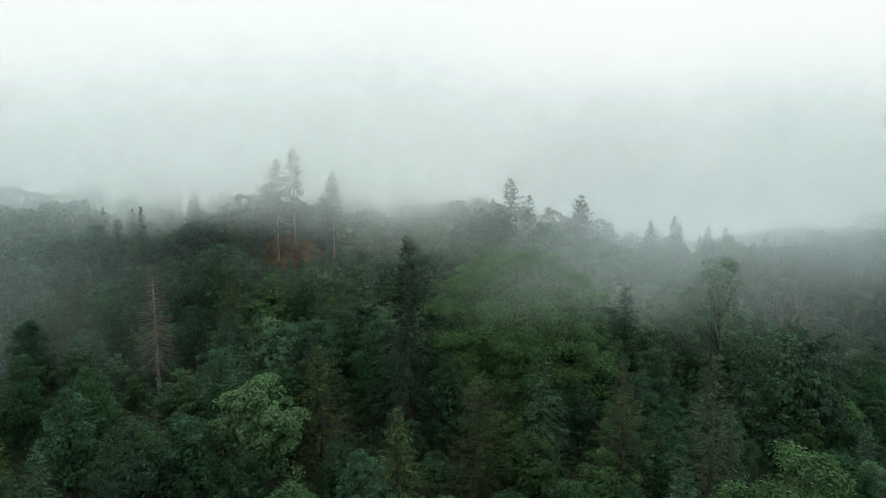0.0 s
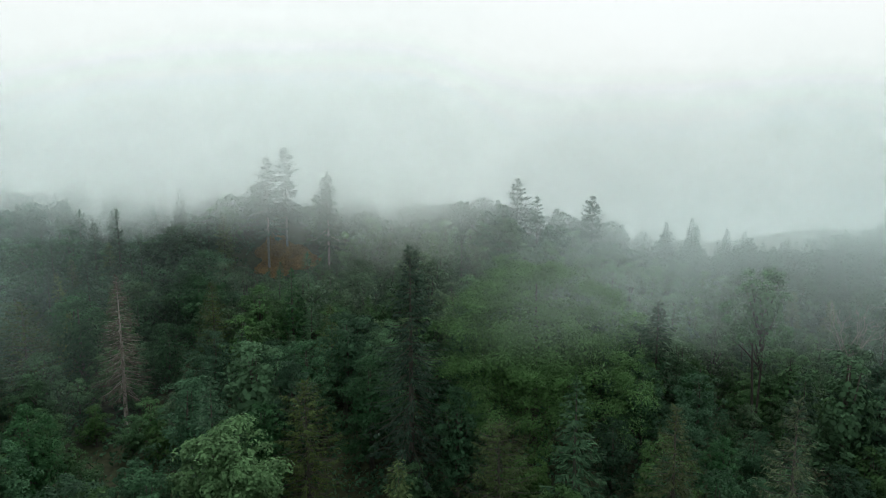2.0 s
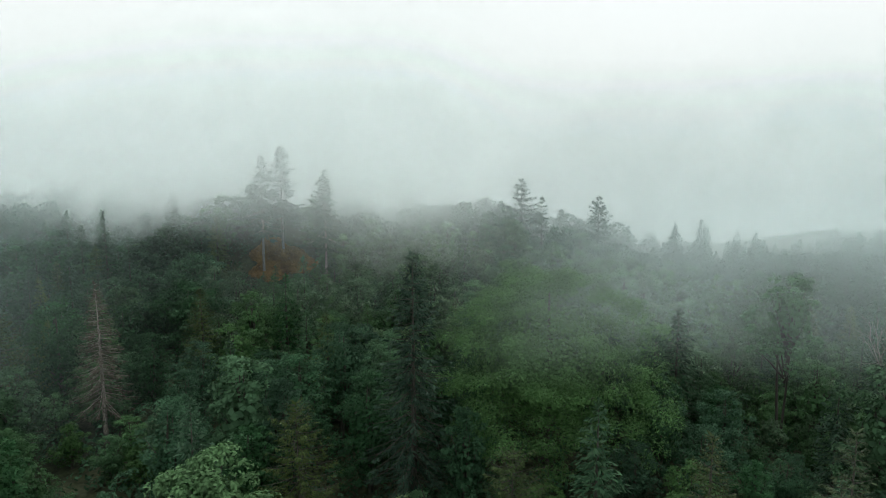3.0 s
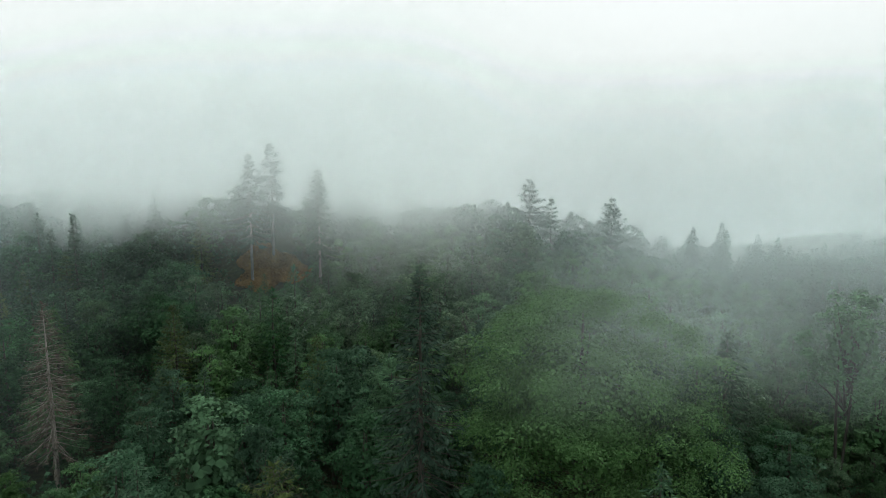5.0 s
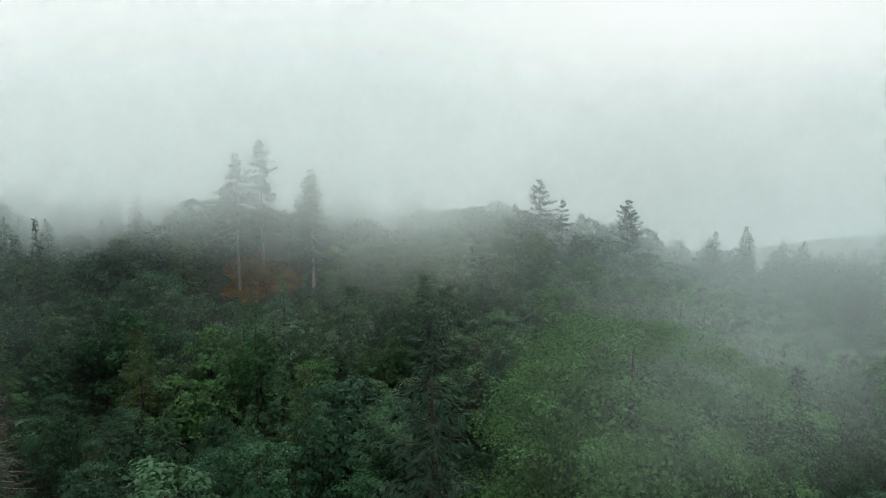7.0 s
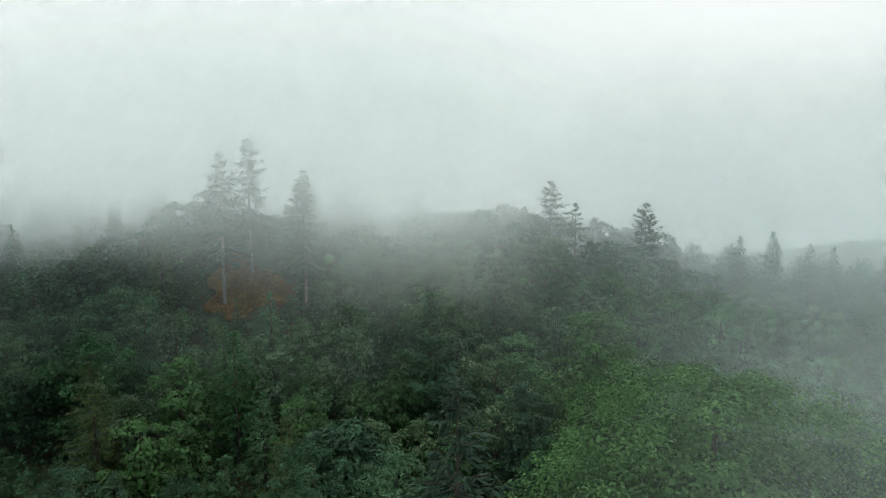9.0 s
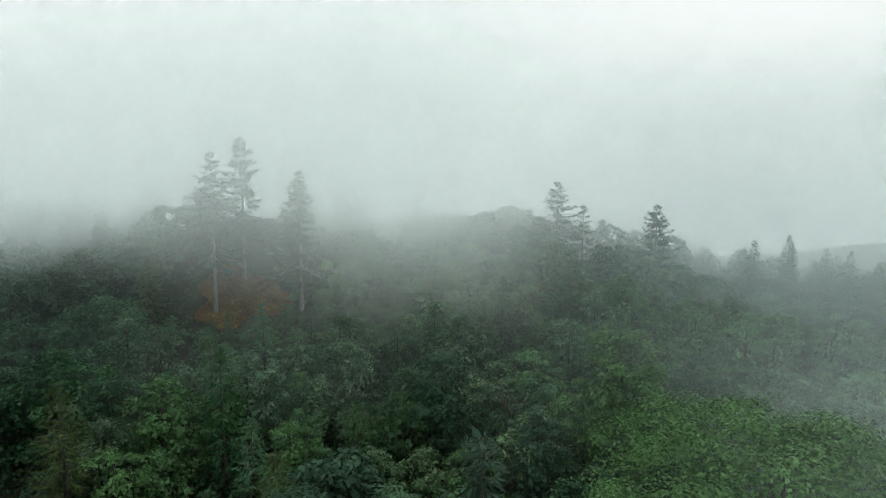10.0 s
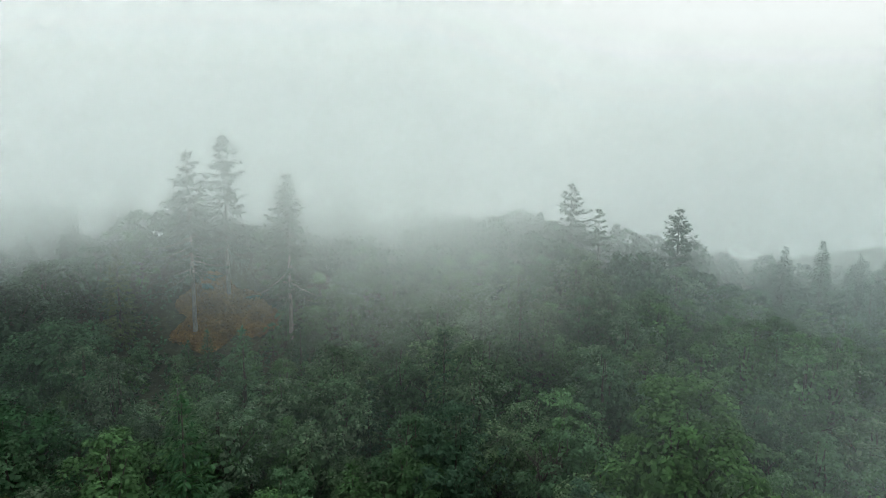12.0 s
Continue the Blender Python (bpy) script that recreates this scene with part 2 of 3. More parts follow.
# ---- kinds of trees ----
def broadleaf(seed, height, radius, leaf, leaves=2500, clear=0.3, lobes=46, lobe=0.24, flat=0.75, bark=BARK, leaf_size=0.3, stems=1, stout=1.0):
    """Meshes of a broadleaved tree: forked trunk with limbs, and a crown of leafy lobes with gaps between them."""
    rng = np.random.default_rng(seed)
    base, top = height * clear, height
    mid, half = (base + top) / 2, (top - base) / 2
    limbs = []
    for s in range(stems):
        off = Vector((rng.uniform(-1, 1), rng.uniform(-1, 1), 0)) * (0.25 * radius if stems > 1 else 0)
        bend = Vector((rng.uniform(-0.4, 0.4), rng.uniform(-0.4, 0.4), 0))
        r0 = (0.018 * height + 0.05) * stout
        limbs.append([(off * 0.2 + Vector((0, 0, -0.6)), r0 * 1.5), (off * 0.3 + Vector((0, 0, 0.5)), r0), (off * 0.8 + bend + Vector((0, 0, height * 0.4)), r0 * 0.75), (off + bend * 1.5 + Vector((0, 0, height * 0.7)), r0 * 0.4), (off + bend + Vector((0, 0, height * 0.93)), r0 * 0.08)])
    cs = []
    for i in range(lobes):
        u = rng.uniform(-0.9, 1)
        a = i * 2.39996 + rng.uniform(-0.4, 0.4)
        h = math.sqrt(max(0, 1 - u * u)) if u > 0 else math.sqrt(max(0, 1 - (0.7 * u) ** 2))
        rr = rng.uniform(0.7, 1.0) if rng.random() < 0.8 else rng.uniform(0.15, 0.7)
        rr *= 1 + 0.18 * math.sin(3 * a + seed) + 0.1 * math.sin(5 * a + 2 * seed)
        cs.append((math.cos(a) * h * rr * radius, math.sin(a) * h * rr * radius, mid + u * half * rng.uniform(0.86, 1.02)))
    cs.append((0, 0, top - lobe * radius * 0.6))
    cs = np.array(cs)
    for c in cs[:: max(1, lobes // 12)]:
        z0 = base * 0.8 + 0.45 * max(0, c[2] - base)
        limbs.append([(Vector((0, 0, z0)), 0.007 * height + 0.02), (Vector((c[0] * 0.5, c[1] * 0.5, (z0 + c[2]) / 2 + 0.3)), 0.005 * height + 0.012), (Vector(c), 0.015)])
    quads = []
    per = np.maximum(6, (leaves * rng.dirichlet(np.full(len(cs), 14))).astype(int))
    out = unit(cs - np.array([0, 0, mid - 0.4 * half]))
    for c, k, o in zip(cs, per, out):
        lr = lobe * radius * rng.uniform(0.7, 1.35)
        d = unit(rng.normal(size=(k, 3)) + 0.75 * o + np.array([0, 0, 0.55]))
        r = lr * rng.uniform(0.55, 1.08, (k, 1))
        p = c + d * r * np.array([1.15, 1.15, flat])
        quads.append(leaves_at(rng, p, d + np.array([0, 0, 0.6]), leaf_size, 1.5, 0.42))
    k = leaves // 7  # shaded leaves inside the crown
    d = unit(rng.normal(size=(k, 3)))
    inner = np.array([0, 0, mid]) + d * np.array([radius, radius, half]) * rng.uniform(0.3, 0.74, (k, 1))
    quads.append(leaves_at(rng, inner, d, leaf_size * 2.3, 1.2, 0.3))
    return [("trunk", tubes_mesh("trunk", limbs, bark), ""), ("crown", quad_mesh("crown", np.concatenate(quads), leaf), "")]


def conifer(seed, height, radius, leaf, clear=0.12, whorls=26, per=6, bark=BARK, droop=0.45, density=1.0, top_sharp=1.0, sprays=24, spray=0.75, ragged=0.25, wide=0.3, limbs=1.0):
    """Meshes of a conifer: straight trunk, whorls of branches with flat and hanging sprays of needles."""
    rng = np.random.default_rng(seed)
    r0 = 0.011 * height + 0.06
    trunk = [[(Vector((0, 0, -0.6)), r0 * 1.4), (Vector((0, 0, 0.6)), r0), (Vector((0.05, 0.03, height * 0.5)), r0 * 0.6), (Vector((0, 0, height * 0.97)), 0.02)]]
    quads = []
    for w in range(whorls):
        f = (w + 0.5) / whorls
        z = height * (clear + (1 - clear) * f ** 0.92)
        reach = radius * ((1 - f) ** (0.8 * top_sharp)) * (0.7 + 0.3 * math.sin(min(1, f * 4) * math.pi / 2)) + 0.22
        for b in range(per):
            if rng.random() > density:
                continue
            a = 2 * math.pi * (b + rng.uniform(-0.3, 0.3)) / per + w * 1.1
            r = reach * rng.uniform(1 - ragged, 1 + ragged * 0.6)
            dirv = np.array([math.cos(a), math.sin(a), 0])
            z1 = z + rng.uniform(-0.25, 0.25) * height / whorls
            rise = 0.4 * r * f - droop * r * (1 - f)
            if rng.random() < limbs:
                trunk.append([(Vector((0, 0, z1)), 0.012 + 0.01 * r), (Vector(dirv * r * 0.6 + np.array([0, 0, z1 + rise * 0.6 - 0.04 * r])), 0.008 + 0.006 * r), (Vector(dirv * r + np.array([0, 0, z1 + rise])), 0.005)])
            k = max(5, int(sprays * (0.2 + 0.8 * r / radius)))
            t = rng.uniform(0.08, 1.0, k)[:, None] ** 0.8
            side = np.array([-dirv[1], dirv[0], 0])
            wv = rng.choice([-1.0, 1.0], (k, 1)) * rng.uniform(0.05, 1.1, (k, 1))
            hang = rng.choice([0.1, 0.35, 1.1], (k, 1)) * rng.uniform(0.6, 1.3, (k, 1))
            ahead = unit(dirv * 0.8 + side * wv + np.array([0, 0, -1.0]) * hang)
            root = dirv * r * t + np.array([0, 0, z1]) + np.array([0, 0, 1]) * (rise * t - 0.12 * r * np.sin(t * 3.1))
            ln = spray * (0.4 + 0.6 * min(1.0, r / 1.5)) * rng.uniform(0.65, 1.3, (k, 1)) * (1.2 - 0.45 * t)
            wd = unit(np.cross(ahead, np.array([0, 0, 1.0])) + 0.5 * rng.normal(size=(k, 3))) * ln * wide * 0.5
            quads.append(np.stack([root, root + ahead * ln * 0.5 + wd, root + ahead * ln, root + ahead * ln * 0.5 - wd], 1))
    z = height * np.linspace(0.9, 1.0, 16)
    root = np.stack([0 * z, 0 * z, z], 1)
    q = rng.normal(size=(16, 3)) * np.array([0.22, 0.22, 0.05]) + np.array([0, 0, 0.12])
    quads.append(np.stack([root, root + q * 0.6 + 0.07, root + q + np.array([0, 0, 0.15]), root + q * 0.6 - 0.07], 1))
    return [("trunk", tubes_mesh("trunk", trunk, bark), ""), ("crown", quad_mesh("crown", np.concatenate(quads), leaf), "")]


def dead_branches(seed, height, radius, bark):
    """A leafless broadleaved tree: trunk, forked limbs and a broad fan of bare twigs."""
    rng = np.random.default_rng(seed)
    fork = Vector((0.2, 0.1, height * 0.66))
    tubes = [[(Vector((0, 0, -0.6)), 0.3), (Vector((0.1, 0, height * 0.3)), 0.24), (fork, 0.16)]]
    ends = [(fork, Vector((math.cos(a), math.sin(a), 2.2)).normalized(), 0.07, height * 0.125) for a in np.arange(6) * 1.05 + rng.uniform(-0.3, 0.3, 6)]
    for level in range(4):
        nxt = []
        for p, d, r, ln in ends:
            nd = (d + Vector(rng.normal(size=3)) * 0.22 + Vector((0, 0, 0.1))).normalized()
            m = p + nd * ln * 0.5 + Vector(rng.normal(size=3)) * ln * 0.08
            e = p + nd * ln
            tubes.append([(p, r), (m, r * 0.8), (e, r * 0.55)])
            for _ in range(3 if level < 3 else 1):
                nxt.append((e if rng.random() < 0.6 else m, (nd + Vector(rng.normal(size=3)) * 0.5).normalized(), r * 0.5, ln * rng.uniform(0.5, 0.8)))
        ends = nxt
    return [("trunk", tubes_mesh("trunk", tubes[:1], bark), ""), ("limbs", tubes_mesh("limbs", tubes[1:], bark), "")]


# ---- single trees that stand out ----
def place(parts, name, label, category, group, x, y, turn=0.0, size=1.0, dz=0.0):
    return thing(name, label, category, group, parts, x, y, gz(x, y) - 0.1 + dz, turn, size)


HERO = []


def hero(parts, name, label, category, x, y, keep, group="", turn=0.0):
    HERO.append((x, y, keep))
    return place(parts, name, label, category, group, x, y, turn)


hero(conifer(1, 23.2, 4.4, NEEDLE_DEEP, 0.18, 46, 6, density=0.85, ragged=0.42, droop=0.55, top_sharp=1.1, sprays=32, spray=0.6), "spruce_tree", "tall dark green spruce with a thin pointed tip", "tree", -3.7, 64, 3)
hero(conifer(2, 16.8, 3.2, NEEDLE_DEAD, 0.22, 30, 7, bark=BARK_DEAD, droop=0.5, density=0.9, sprays=34, spray=0.6, wide=0.11), "dead_spruce", "dead brown spruce with bleached trunk and bare twigs", "dead tree", -36, 77, 3)
hero(broadleaf(3, 12.7, 3.9, LEAF_PALE, 10500, 0.22, 52, 0.24, leaf_size=0.2), "broadleaf_tree", "pale green leafy tree standing in front of darker trees", "tree", -16, 52.5, 4)
hero(conifer(4, 13.2, 3.6, LEAF_OLIVE, 0.12, 26, 6, droop=0.1, top_sharp=0.7, ragged=0.4, sprays=44, spray=0.45, wide=0.22), "larch_tree", "olive green feathery larch with a thin top", "tree", -12, 59, 3)
hero(conifer(5, 13.0, 3.8, LEAF_OLIVE, 0.1, 26, 6, droop=0.1, top_sharp=0.6, ragged=0.45, sprays=44, spray=0.45, wide=0.22), "larch_tree", "yellow-olive feathery larch with twiggy top", "tree", 3.2, 53.5, 3)
hero(conifer(6, 15.0, 3.3, NEEDLE_BROWN, 0.12, 26, 6, droop=0.5, ragged=0.4, sprays=44, spray=0.45, wide=0.22), "spruce_tree", "brownish ailing spruce with hanging twigs", "tree", 15.6, 52.5, 3)
hero(conifer(7, 18.5, 3.8, NEEDLE_BROWN, 0.12, 28, 6, droop=0.55, ragged=0.45, density=0.85, sprays=44, spray=0.45, wide=0.22), "spruce_tree", "brownish thin spruce with drooping branches", "tree", 21.5, 48, 3)
hero(broadleaf(8, 14.5, 5.0, LEAF_BRIGHT, 12000, 0.08, 64, 0.24, flat=0.9, leaf_size=0.2), "broadleaf_tree", "fresh green round tree with dense foliage", "tree", 24.5, 42, 4)
hero(broadleaf(9, 19.5, 9.6, LEAF_BRIGHT, 80000, 0.06, 260, 0.16, flat=0.6, leaf_size=0.125), "broadleaf_tree", "very broad bright green tree with spreading crown", "tree", 8.3, 71, 7)
hero(broadleaf(10, 14.6, 4.0, LEAF_FRESH, 11000, 0.08, 64, 0.24, leaf_size=0.2), "broadleaf_tree", "bright green leafy tree above grey-green thicket", "tree", 7.5, 91, 3.4)
hero(conifer(11, 15.6, 3.6, NEEDLE, 0.12, 26, 6), "spruce_tree", "dark dense spruce among shrubs", "tree", 23.6, 80, 3)
hero(broadleaf(12, 20.5, 3.6, LEAF_MID, 3400, 0.5, 40, 0.24, flat=1.0, stems=2, leaf_size=0.24, stout=0.42), "broadleaf_tree", "open-crowned tree with two visible stems", "tree", 37.5, 84, 3)
hero(broadleaf(50, 17.5, 3.5, LEAF_MID, 4600, 0.05, 56, 0.25, leaf_size=0.25), "broadleaf_tree", "mid-green leafy tree in front of a bare tree", "tree", 39.0, 69.5, 2.5)
hero(broadleaf(51, 16.0, 3.5, LEAF_DARK, 4600, 0.05, 56, 0.25, leaf_size=0.25), "broadleaf_tree", "dark leafy tree in front of a bare tree", "tree", 43.5, 70.5, 2.5)
hero(dead_branches(53, 9.5, 3.0, BARK), "bare_bush", "brown leafless bush with thin twigs in thicket", "bush", 0.5, 95, 1.2)
hero(dead_branches(13, 22.0, 4.0, BARK_PALE), "bare_tree", "bare leafless tree with pale spreading branches", "dead tree", 41, 73, 3)
hero(conifer(14, 21.0, 4.3, NEEDLE, 0.34, 21, 8, density=0.78, top_sharp=1.15, spray=0.75, wide=0.32, sprays=64, bark=BARK_PALE, ragged=0.6, droop=0.45), "spruce_tree", "tall spruce with long bare pale trunk", "tree", -22.3, 128, 3)
hero(conifer(15, 21.5, 4.4, NEEDLE, 0.34, 17, 8, density=0.75, top_sharp=0.95, spray=0.75, wide=0.32, sprays=64, bark=BARK_PALE, ragged=0.65, droop=0.35), "spruce_tree", "tall mist-veiled spruce with bare grey trunk", "tree", -34.7, 132, 3)
hero(conifer(16, 20.5, 4.4, NEEDLE, 0.3, 18, 8, density=0.72, top_sharp=1.0, spray=0.75, wide=0.32, sprays=64, bark=BARK_PALE, ragged=0.65, droop=0.35), "spruce_tree", "tall mist-veiled spruce beside rusty bracken", "tree", -32.5, 138, 3)
hero(conifer(17, 16.0, 5.8, NEEDLE, 0.1, 12, 8, density=0.95, top_sharp=1.1, spray=0.8, wide=0.32, sprays=64, ragged=0.65, droop=0.1), "spruce_tree", "broad dark spruce on the ridge", "tree", 18.2, 171, 3)
hero(conifer(18, 13.0, 4.0, NEEDLE, 0.1, 11, 7, density=0.8, top_sharp=1.2, spray=0.8, wide=0.32, sprays=56, ragged=0.6, droop=0.1), "spruce_tree", "smaller dark spruce on the ridge", "tree", 23.5, 172, 3)
hero(conifer(19, 16.0, 4.6, NEEDLE, 0.25, 10, 8, density=0.95, spray=0.8, wide=0.32, sprays=60, ragged=0.5, droop=-0.1, top_sharp=0.95), "pine_tree", "blunt-topped dark pine on the ridge", "tree", 36.9, 169, 3)
hero(conifer(20, 15.0, 3.0, NEEDLE, 0.1, 20, 6), "spruce_tree", "pointed dark spruce on the misty slope", "tree", 61, 166, 3)
hero(conifer(21, 13.0, 2.6, NEEDLE, 0.1, 20, 6), "spruce_tree", "slim dark spruce on the misty slope", "tree", 55, 167, 3)
hero(conifer(22, 18.3, 2.5, NEEDLE, 0.25, 30, 5, density=0.75, top_sharp=1.3, ragged=0.5, sprays=30, spray=0.6), "spruce_tree", "thin ragged spruce at the mist's edge", "tree", -55, 115, 2)
hero(conifer(23, 14.0, 4.4, LEAF_OLIVE, 0.1, 26, 6, droop=0.15, top_sharp=0.6, sprays=44, spray=0.45, wide=0.22), "larch_tree", "broad feathery olive larch", "tree", -46.5, 77, 4)
hero(conifer(24, 13.0, 2.6, LEAF_MID, 0.1, 26, 6), "spruce_tree", "slender green young spruce", "tree", -42, 88, 2.5)
hero(conifer(25, 12.5, 3.0, LEAF_OLIVE, 0.1, 24, 6, droop=0.15, sprays=44, spray=0.45, wide=0.22), "larch_tree", "slender olive larch with feathery twigs", "tree", -30.4, 89.5, 2.5)
hero(broadleaf(26, 13.5, 3.2, LEAF_MID, 5200, 0.1, 56, 0.25, leaf_size=0.25), "broadleaf_tree", "upright mid-green leafy tree", "tree", -18, 66, 3)
hero(broadleaf(27, 11.5, 5.2, LEAF_DARK, 4600, 0.15, 60, 0.23), "broadleaf_tree", "dark rounded leafy tree below the mist", "tree", -51, 124, 4.5)
hero(broadleaf(28, 10.5, 5.0, LEAF_DARK, 6500, 0.08, 60, 0.24, leaf_size=0.24), "broadleaf_tree", "dark rounded leafy tree beside bracken slope", "tree", -40, 114, 4)
hero(broadleaf(52, 10.0, 4.8, LEAF_DARK, 6500, 0.06, 60, 0.24, leaf_size=0.23), "broadleaf_tree", "rounded leafy tree at the edge of the thicket", "tree", -36.5, 101, 3.6)
hero(broadleaf(29, 8.0, 4.2, LEAF_DARK, 4200, 0.1, 54, 0.24), "broadleaf_tree", "low dark domed leafy tree", "tree", -11.5, 87, 3.6)

# ---- the forest ----
BROAD = [broadleaf(100 + i, (11.5, 14.5, 10.5, 13, 14, 11)[i], (3.4, 3.0, 3.6, 2.6, 4.0, 3.2)[i], (LEAF_DARK, LEAF_DARK, LEAF_MID, LEAF_DARK, LEAF_DARK, LEAF_BRIGHT)[i], 8200, 0.06, 96, 0.19, leaf_size=0.17) for i in range(6)]
BACK = [broadleaf(150 + i, (10.5, 12, 9.5, 11)[i], (3.7, 4.1, 3.9, 4.0)[i], (LEAF_MID, LEAF_DARK, LEAF_DARK, LEAF_DARK)[i], 2200, 0.06, 44, 0.26, leaf_size=0.32) for i in range(4)]
YOUNG = [broadleaf(200 + i, (8.0, 9.2, 7.4, 8.6, 7.0, 9.8)[i], (2.5, 2.8, 2.7, 2.4, 2.6, 2.9)[i], (LEAF_MID, LEAF_FRESH, LEAF_GREY, LEAF_MID, LEAF_FRESH, LEAF_GREY)[i], 3200, 0.05, 52, 0.23, leaf_size=0.175) for i in range(6)]
CONES = [conifer(300 + i, (9.0, 10.5, 8.0)[i], (2.0, 2.2, 1.9)[i], (LEAF_MID, LEAF_DARK, LEAF_MID)[i], 0.05, 22, 6, droop=0.05, sprays=17, spray=0.55, limbs=0.1) for i in range(3)]
SPRUCE = [conifer(400 + i, (15, 17, 13)[i], (2.8, 3.2, 2.6)[i], (NEEDLE, NEEDLE, LEAF_OLIVE)[i], 0.12, 26, 6, sprays=20, ragged=0.35, limbs=0.15) for i in range(3)]


def turn_of(x, y):
    """An angle that differs from place to place."""
    return (x * 12.9 + y * 7.3) % 6.28


def low_growth(x, y):
    """Only low growth in front of the dead spruce, the forked tree and the main spruce."""
    return any(abs(x - a * y / b) < w and b - n < y < b + 1 for a, b, w, n in ((-36, 77, 5.2, 17), (37.5, 84, 4.0, 16), (-3.7, 64, 3.4, 12)))


def free(x, y, gap):
    return all((x - a) ** 2 + (y - b) ** 2 > (r + gap) ** 2 for a, b, r in HERO)


def bare(x, y):
    """The rusty bracken clearing and the pale track stay open."""
    return ((x + 32) / 7.5) ** 2 + ((y - 134.5) / 7) ** 2 < 1 or ((x - 38) / 4.5) ** 2 + ((y - 117) / 5) ** 2 < 1 or (108 < y < 131 and abs(x + 32.5 + 0.18 * (y - 110)) < 0.9)


def forest():
    rng = np.random.default_rng(7)
    y = 41.0
    while y < 140:
        young_zone = y > 84
        x = -0.74 * y - 2
        while x < 0.74 * y + 2:
            centre = young_zone and (-42 if 108 < y < 132 else -34) < x < 60
            gap = 4.5 if centre else 6.1
            px, py = x + rng.uniform(-1, 1) * gap * 0.35, y + rng.uniform(-1, 1) * gap * 0.35
            x += gap
            if bare(px, py):
                continue
            if low_growth(px, py):
                place(YOUNG[rng.integers(6)], "young_tree", "low leafy young tree in front of taller trees", "tree", "young trees of the thicket", px, py, turn_of(px, py), 0.62)
                continue
            r, turn, size = rng.random(), rng.uniform(0, 6.28), rng.uniform(0.76, 1.2)
            if centre:
                if not free(px, py, -1.0):
                    continue
                size *= (0.5 if px < -20 else 0.72) if px < -8 and 113 < py < 133 else 1.0
                if r < 0.13:
                    place(CONES[rng.integers(3)], "young_conifer", "young light green conifer in dense thicket", "tree", "young conifers in the thicket", px, py, turn, size)
                elif r < 0.95 or not free(px, py, 1.5) or size < 0.6:
                    place(YOUNG[rng.integers(6)], "young_tree", "leafy grey-green young tree in dense thicket", "tree", "young trees of the thicket", px, py, turn, size)
                else:
                    place(BROAD[rng.integers(6)], "broadleaf_tree", "mid-green leafy forest tree", "tree", "broadleaved forest trees", px, py, turn, size * 0.75)
                continue
            if not free(px, py, 0.4):
                continue
            if r < 0.2:
                place(SPRUCE[rng.integers(3)], "spruce_tree", "dark green spruce within the forest", "tree", "forest spruces", px, py, turn, size * 0.8)
            elif young_zone:
                place(BACK[rng.integers(4)], "broadleaf_tree", "dark leafy forest tree", "tree", "broadleaved forest trees", px, py, turn, size * (0.68 if py < 122 else 0.85))
            else:
                place(BROAD[rng.integers(6)], "broadleaf_tree", "mid-green leafy forest tree", "tree", "broadleaved forest trees", px, py, turn, size * (0.72 if py < 70 else 0.8))
        y += 4.0 if young_zone else 5.2


forest()


def dark_stand(seed, count, x0, x1, y0, y1):
    """Close spruces on the far slopes beside the thicket."""
    rng = np.random.default_rng(seed)
    for _ in range(count):
        x, y = rng.uniform(x0, x1), rng.uniform(y0, y1)
        if free(x, y, 0.0):
            place(SPRUCE[rng.integers(2)], "spruce_tree", "dark blue-green spruce in a misty stand", "tree", "spruces of the dark stands", x, y, rng.uniform(0, 6.28), rng.uniform(0.6, 0.9))


dark_stand(61, 46, 58, 112, 136, 178)
dark_stand(62, 34, -108, -48, 136, 172)


def scattered(name, label, category, region, k, size, material, seed, tall=1.0):
    """Low leafy stuff strewn over the ground: clumps of leaves."""
    rng = np.random.default_rng(seed)
    x0, x1, y0, y1 = region
    p = np.stack([rng.uniform(x0, x1, k), rng.uniform(y0, y1, k)], 1)
    p = p[[abs(px) < 0.85 * py + 6 and not bare(px, py) for px, py in p]]
    n = 12
    c = np.repeat(p, n, 0)
    a, r = rng.uniform(0, 6.28, len(c)), rng.uniform(0, 1, len(c)) ** 0.5 * 0.9
    x, y = c[:, 0] + np.cos(a) * r, c[:, 1] + np.sin(a) * r
    z = ground_z(x, y) + tall * (1 - 0.6 * r) * rng.uniform(0.5, 1.1, len(c)) * np.repeat(rng.uniform(0.4, 1.3, len(p)), n)
    out = np.stack([np.cos(a) * r, np.sin(a) * r, 0.8 + 0 * r], 1)
    tagged(new(name, quad_mesh(name, leaves_at(rng, np.stack([x, y, z], 1), out, size), material)), label, category, kind="stuff")


scattered("undergrowth", "dark green bramble undergrowth between the trees", "undergrowth", (-110, 110, 36, 140), 12500, 0.36, LEAF_DARK, 31, 2.6)


def dry_patch(name, label, category, seed, k, cx, cy, rx, ry, material, leaf):
    """Withered low growth on an uneven patch of open ground."""
    rng = np.random.default_rng(seed)
    a, r = rng.uniform(0, 6.28, k), rng.uniform(0, 1, k) ** 0.5
    r = r * (1 + 0.18 * np.sin(3 * a + 1) + 0.12 * np.sin(7 * a))
    x, y = cx + np.cos(a) * r * rx, cy + np.sin(a) * r * ry
    z = ground_z(x, y) + rng.uniform(0.05, 0.4, k)
    q = leaves_at(rng, np.stack([x, y, z], 1), np.tile([0, -0.3, 0.9], (k, 1)), leaf, 1.6, 0.6)
    tagged(new(name, quad_mesh(name, q, material)), label, category, kind="stuff")


